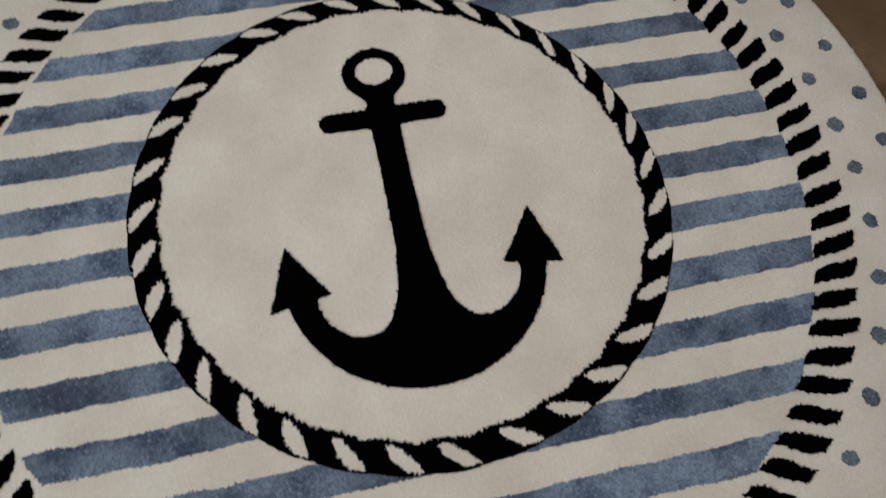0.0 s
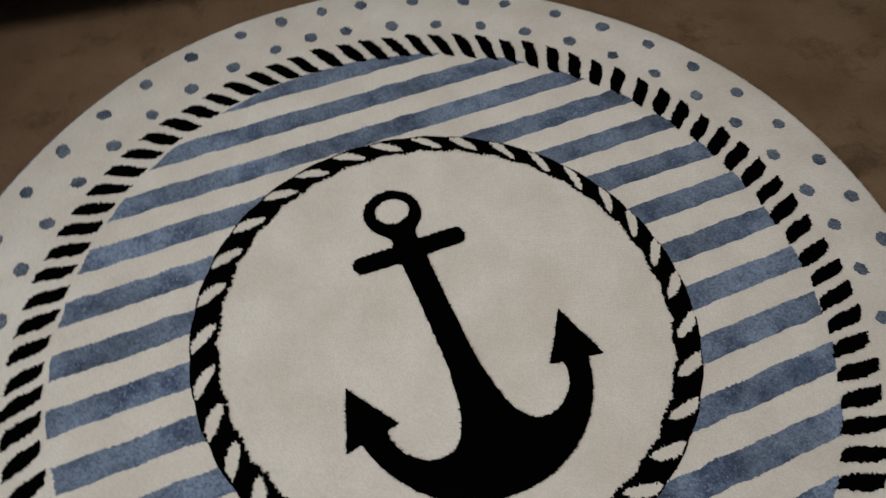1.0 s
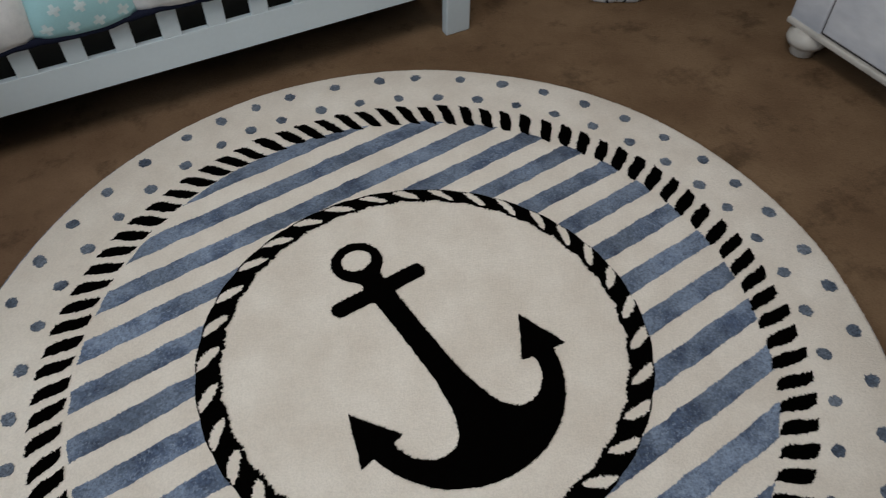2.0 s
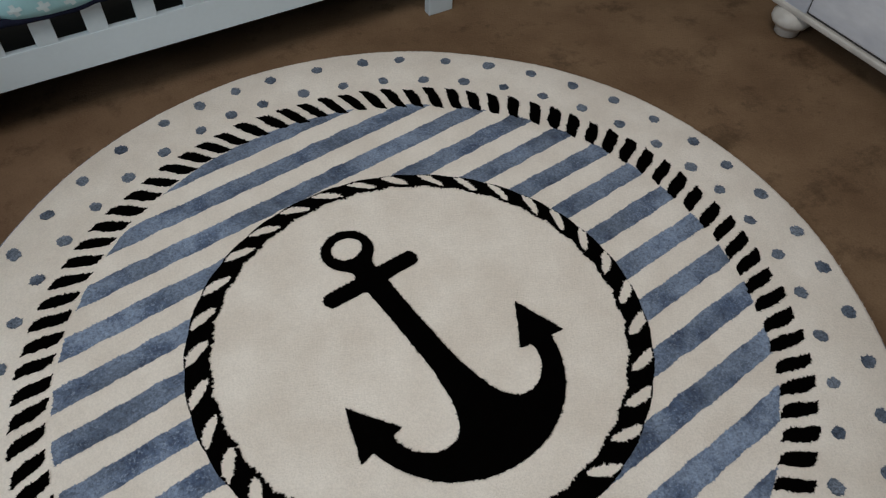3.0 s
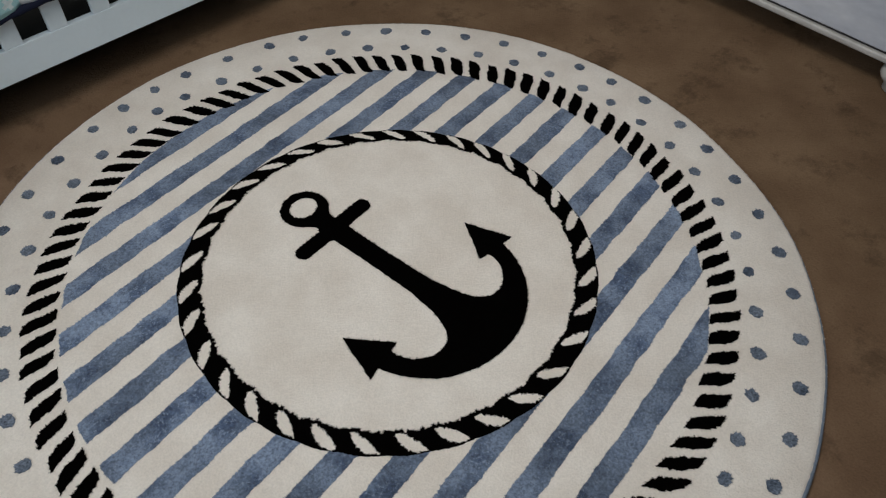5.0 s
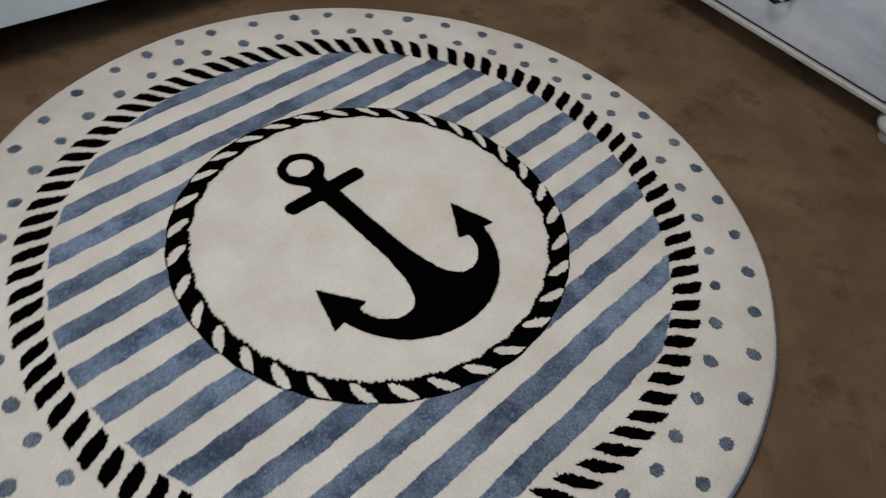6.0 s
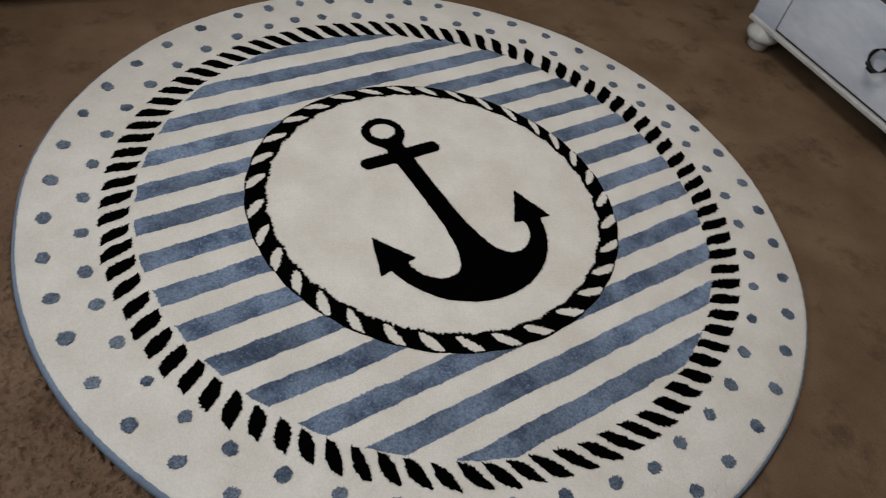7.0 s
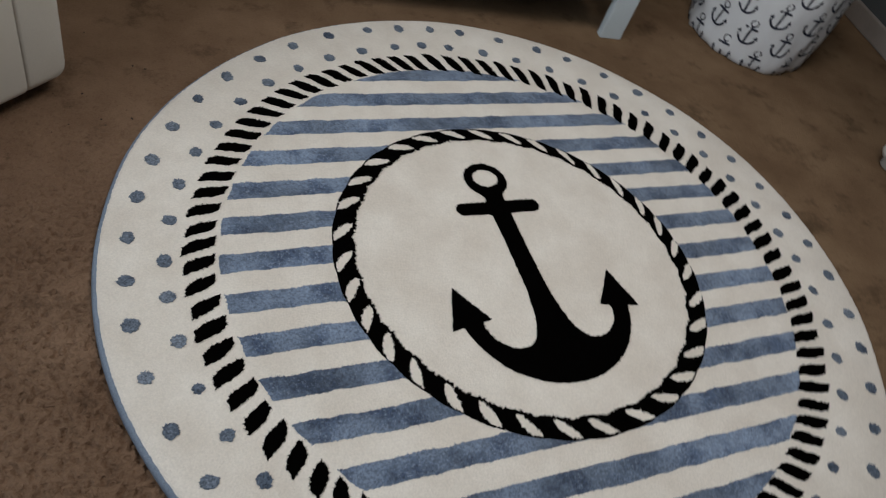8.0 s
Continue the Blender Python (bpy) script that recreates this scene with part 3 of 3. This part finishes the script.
# added sheet: stands for the shade behind the slats, blocks light below
part("base", box(LEG_L[1] + 0.002, LEG_R[0] - 0.002, 0.020, DEEP - 0.035, 0.112, 0.130), NEAR_BLACK, crib, "near-black base sheet, added for the shade inside the crib")


# padded patchwork quilt folded over the crib's low front
quilt = thing("patchwork_quilt", room(0, CRIB_V), "padded patchwork crib quilt with turquoise cross-printed and white squares, navy binding", "quilt")


def hem(w):
    """Height of the quilt's wavy lower edge."""
    return 0.280 + 0.009 * noise.noise((w * 1.7, 0.3, 0.0)) + 0.003 * noise.noise((w * 7, 2.3, 0.0))


def swell(n, x, s):
    """The padded face of patch n; x across and s up, from 0 to 1."""
    x, s = min(max(x, 0.0), 1.0), min(max(s, 0.0), 1.0)
    puff = (math.sin(math.pi * x) * min(1.0, math.sin(math.pi * min(s, 0.5) + 0.12) + 0.05)) ** 0.5 if 0 < x < 1 else 0.0
    y = -0.012 - 0.030 * puff + 0.05 * s * s + 0.004 * noise.noise((x * 3, s * 3, n))
    pucker = 0.0011 * noise.noise((x * 9 + n, s * 22, 1.0)) * (1.6 - puff)
    return Vector((-0.825 + 0.2 * (n + x) - 0.022 * s * math.cos(1.9 * (n + x)), y + pucker, hem(n + x) + 0.18 * s))


for n in range(6):
    mat = (AQUA, COTTON)[n % 2]
    bm = bmesh.new()
    grid = [[None] * 15 for _ in range(13)]
    for a in range(13):
        for b in range(15):
            grid[a][b] = bm.verts.new(swell(n, a / 12, b / 14))
    for a in range(12):
        for b in range(14):
            bm.faces.new((grid[a][b], grid[a + 1][b], grid[a + 1][b + 1], grid[a][b + 1]))
    back = [bm.verts.new((v.co.x, 0.05, v.co.z)) for v in (grid[0][0], grid[12][0], grid[12][14], grid[0][14])]
    bm.faces.new((*[grid[a][14] for a in range(13)], back[2], back[3]))
    bm.faces.new((*[grid[a][0] for a in range(12, -1, -1)], back[0], back[1]))
    patch = part("patch", bm, mat, quilt, ("turquoise patch with white crosses", "white cotton patch")[n % 2], smooth=True)
    if n % 2 == 0:
        for i in range(4):
            for j in range(4):
                x, s = 0.13 + 0.25 * i + (0.12 if j % 2 else 0), 0.12 + 0.22 * j
                if x > 0.95:
                    continue
                bm = bmesh.new()
                for long, wide in ((0.0128, 0.0046), (0.0046, 0.0128)):
                    net = [[bm.verts.new(swell(n, x + (0.94 * long * (2 * a / 6 - 1) - 0.34 * wide * (2 * b / 6 - 1)) / 0.2, s + (0.34 * long * (2 * a / 6 - 1) + 0.94 * wide * (2 * b / 6 - 1)) / 0.18) + Vector((0, -0.0003 - 0.0002 * (long > wide), 0))) for b in range(7)] for a in range(7)]
                    for a in range(6):
                        for b in range(6):
                            bm.faces.new((net[a][b], net[a + 1][b], net[a + 1][b + 1], net[a][b + 1]))
                part("cross", bm, PRINT, patch, smooth=True)
bm = bmesh.new()
rows = []
for k in range(241):
    u = -0.826 + 1.32 * k / 240
    dip = hem((u + 0.825) / 0.2) - 0.281
    rows.append([bm.verts.new((u, -0.012 + 0.011 * math.cos(a) - 0.002, 0.2765 + dip + 0.008 * math.sin(a))) for a in [2 * math.pi * j / 10 for j in range(10)]])
for a, b in zip(rows, rows[1:]):
    for j in range(10):
        bm.faces.new((a[j], b[j], b[(j + 1) % 10], a[(j + 1) % 10]))
part("binding", bm, NAVY, quilt, "navy bound edge", smooth=True)

# ---- the dresser ----
DR_U = 1.24
dresser = thing("dresser", room(DR_U, 0), "washed white wooden dresser with bun feet and black ring pulls", "dresser")
V0, V1, BOT = -0.495, 0.395, 0.068
part("body", box(0.012, 0.395, V0 + 0.012, V1 - 0.012, BOT + 0.004, 0.82, 0.003), WASH, dresser)
for v0, v1 in ((V0, V0 + 0.099), (V1 - 0.099, V1)):
    part("corner_post", box(0.0, 0.10, v0, v1, BOT + 0.003, 0.82, 0.006), WASH, dresser)
part("bottom_rail", box(-0.007, 0.02, V0 - 0.001, V1 + 0.001, BOT, BOT + 0.017, 0.006, segments=4), TRIMWHITE, dresser)
part("side_rail", box(0.021, 0.39, V1 - 0.013, V1 + 0.003, BOT, BOT + 0.017, 0.006, segments=4), TRIMWHITE, dresser)
part("top", box(-0.02, 0.40, V0 - 0.02, V1 + 0.02, 0.82, 0.845, 0.006), WASH, dresser)
for v in (V0 + 0.049, V1 - 0.055):
    for u in (0.024, 0.345):
        part("bun_foot", turned([(0.027, 0), (0.030, 0.003), (0.031, 0.018), (0.034, 0.026), (0.044, 0.031), (0.050, 0.041), (0.049, 0.052), (0.042, 0.062), (0.034, BOT + 0.003)], 40), TRIMWHITE, dresser, "turned white bun foot", at=pose(u, v, 0), smooth=True)
for n in range(3):
    z0 = BOT + 0.024 + n * 0.24
    drawer = part("drawer", box(-0.001, 0.03, V0 + 0.103, V1 - 0.103, z0, z0 + 0.228, 0.003), WASH, dresser)
    # solid strip, coloured dark for the shade in the drawer gap
    part("gap", box(0.004, 0.014, V0 + 0.098, V1 - 0.098, z0 - 0.006, z0 + 0.234), GAP_SHADE, drawer, "dark strip for the shaded gap round the drawer")
    plate = part("knob", turned([(0.0125, 0), (0.0125, 0.004), (0.009, 0.008), (0.0095, 0.014), (0.006, 0.019)], 24), STEEL, drawer, "tarnished metal knob", at=pose(-0.001, -0.043, z0 + 0.156, 0, -90, 0), smooth=True)
    bm = bmesh.new()
    rows = []
    for k in range(48):
        a = 2 * math.pi * k / 48
        thick = 0.0058 + 0.0014 * math.cos(a * 1.0 + math.pi) ** 2
        c = Vector((0, 0.030 * math.sin(a), -0.030 - 0.030 * math.cos(a)))
        out = Vector((0, math.sin(a), math.cos(a)))
        rows.append([bm.verts.new(c + out * thick * math.cos(b) + Vector((thick * math.sin(b), 0, 0))) for b in [2 * math.pi * j / 10 for j in range(10)]])
    for k in range(48):
        for j in range(10):
            bm.faces.new((rows[k][j], rows[(k + 1) % 48][j], rows[(k + 1) % 48][(j + 1) % 10], rows[k][(j + 1) % 10]))
    ring = part("ring_pull", bm, IRON, drawer, "black iron ring pull", at=pose(-0.016, -0.042, z0 + 0.152, 8, 14, 0), smooth=True)
    for k in (-1, 0, 1):
        bm = bmesh.new()
        bmesh.ops.create_uvsphere(bm, u_segments=12, v_segments=8, radius=0.0080 if k == 0 else 0.0068)
        part("bead", bm, IRON, ring, at=pose(0, 0.030 * math.sin(0.22 + 0.42 * k), -0.030 - 0.030 * math.cos(0.22 + 0.42 * k)), smooth=True)

# ---- the storage basket ----
BX, BY, BR = 1.1545, 0.8245, 0.200
basket = thing("storage_basket", pose(BX, BY, 0), "round white canvas storage basket printed with navy anchors", "basket")


def belly(g, z):
    """The soft canvas wall's radius."""
    return BR * (1 - 0.05 * math.exp(-z / 0.012)) + 0.011 * noise.noise((2.2 * math.cos(g), 2.2 * math.sin(g), 5 * z)) + 0.006 * noise.noise((6 * math.cos(g), 6 * math.sin(g), 9 * z + 7)) + 0.008 * abs(noise.noise((6 * math.cos(g) + 14 * z, 6 * math.sin(g), 12 * z + 3))) + 0.01 * z


bm = bmesh.new()
rows = []
for z in [0.001, 0.006, 0.014, 0.024, 0.04, 0.06] + [0.08 + 0.02 * k for k in range(16)]:
    rows.append([bm.verts.new((belly(2 * math.pi * k / 96, z) * math.cos(2 * math.pi * k / 96), belly(2 * math.pi * k / 96, z) * math.sin(2 * math.pi * k / 96), z)) for k in range(96)])
for z in (0.378, 0.3, 0.05):
    rows.append([bm.verts.new(((BR - 0.012) * math.cos(2 * math.pi * k / 96), (BR - 0.012) * math.sin(2 * math.pi * k / 96), z)) for k in range(96)])
for a, b in zip(rows, rows[1:]):
    for k in range(96):
        bm.faces.new((a[k], a[(k + 1) % 96], b[(k + 1) % 96], b[k]))
bm.faces.new(rows[0][::-1])
bm.faces.new(rows[-1])
body = part("body", bm, CANVAS, basket, smooth=True)


def stroke(bm, line, wide, g0, z0, lean):
    """A printed line laid on the canvas; line in metres across and up."""
    left, right = [], []
    for k, p in enumerate(line):
        a, b = Vector(line[max(k - 1, 0)]), Vector(line[min(k + 1, len(line) - 1)])
        n = Vector((a.y - b.y, b.x - a.x)).normalized() * wide / 2
        for side, q in ((left, (Vector(p) + n) * 1.45), (right, (Vector(p) - n) * 1.45)):
            x, y = q.x * math.cos(lean) - q.y * math.sin(lean), q.x * math.sin(lean) + q.y * math.cos(lean)
            g, z = g0 + x / BR, z0 + y
            r = belly(g, max(z, 0.002)) + 0.0012
            side.append(bm.verts.new((r * math.cos(g), r * math.sin(g), max(z, 0.002))))
    for k in range(len(line) - 1):
        bm.faces.new((right[k], right[k + 1], left[k + 1], left[k]))


for row in range(5):
    for k in range(12):
        g0, z0 = radians(-151 + 30 * k + 14 * (row % 2)) + 0.02 * random.uniform(-1, 1), 0.027 + 0.081 * row
        lean = random.uniform(-0.12, 0.12)
        bm = bmesh.new()
        stroke(bm, [(0, -0.024), (0, -0.01), (0, 0.016)], 0.0046, g0, z0, lean)
        stroke(bm, [(-0.0135, 0.0105), (0, 0.0105), (0.0135, 0.0105)], 0.0046, g0, z0, lean)
        stroke(bm, [(0.0068 * math.sin(a), 0.0225 + 0.0068 * math.cos(a)) for a in [2 * math.pi * j / 14 for j in range(15)]], 0.0026, g0, z0, lean)
        stroke(bm, [(0.019 * math.sin(a), -0.006 - 0.019 * math.cos(a)) for a in [-1.35 + 2.7 * j / 14 for j in range(15)]], 0.0046, g0, z0, lean)
        for side in (-1, 1):
            stroke(bm, [(side * 0.0165, -0.009), (side * 0.0190, -0.002), (side * 0.0215, -0.0085)], 0.0042, g0, z0, lean)
        part("anchor_print", bm, FADED, body)

bm = bmesh.new()
rows = []
for k in range(288):
    g = 2 * math.pi * k / 288
    fold = 0.5 + 0.5 * math.sin(41 * g + 2 * noise.noise((3 * math.cos(g), 3 * math.sin(g), 1.0)))
    r = belly(g, 0.004) - 0.0028 + 0.0022 * fold
    rows.append([bm.verts.new((q * math.cos(g), q * math.sin(g), z)) for q, z in ((r - 0.004, 0.0005), (r, 0.002), (r + 0.0005, 0.006), (r - 0.001, 0.008 + 0.002 * fold), (r - 0.005, 0.009 + 0.002 * fold))])
for a, b in zip(rows, rows[1:] + rows[:1]):
    for j in range(4):
        bm.faces.new((a[j], b[j], b[j + 1], a[j + 1]))
part("hem", bm, CANVAS, body, "gathered pale hem", smooth=True)

# ---- the armchair ----
chair = thing("armchair", room(-0.8755, 0.455, 0, 45), "cream upholstered armchair with rounded arms", "armchair")


def padded(x0, x1, y0, y1, z0, z1, round_by, left=None, right=None):
    """A well rounded upholstered block, cut flat where it meets its neighbour."""
    bm = box(x0 if left is None else left - 0.1, x1 if right is None else right + 0.1, y0, y1, z0, z1, round_by, segments=7)
    for cut, way in ((left, -1), (right, 1)):
        if cut is not None:
            bmesh.ops.bisect_plane(bm, geom=bm.verts[:] + bm.edges[:] + bm.faces[:], plane_co=(cut, 0, 0), plane_no=(way, 0, 0), clear_outer=True)
            rim = [e for e in bm.edges if e.is_boundary]
            bmesh.ops.bevel(bm, geom=[f for f in bmesh.ops.edgeloop_fill(bm, edges=rim)["faces"][0].edges], offset=0.006, segments=3, profile=0.5, affect="EDGES")
    return bm


part("arm", padded(0, 0.008, -0.012, 0.75, 0.034, 0.60, 0.036, left=-0.0895), LINEN, chair, smooth=True)
part("arm", padded(-0.80, 0, -0.012, 0.75, 0.034, 0.60, 0.036, right=-0.7025), LINEN, chair, smooth=True)
part("seat_base", padded(0, 0, -0.010, 0.75, 0.034, 0.32, 0.030, left=-0.7015, right=-0.0905), LINEN, chair, smooth=True)
part("seat_cushion", box(-0.70, -0.092, -0.02, 0.62, 0.30, 0.45, 0.05, segments=6), LINEN, chair, smooth=True)
part("backrest", box(-0.70, -0.092, 0.6, 0.8, 0.3, 0.98, 0.07, segments=6), LINEN, chair, smooth=True)
for x in (-0.7, -0.09):
    for y in (0.1, 0.68):
        part("foot", turned([(0.02, 0), (0.024, 0.06)], 16), NEAR_BLACK, chair, at=pose(x, y, 0))
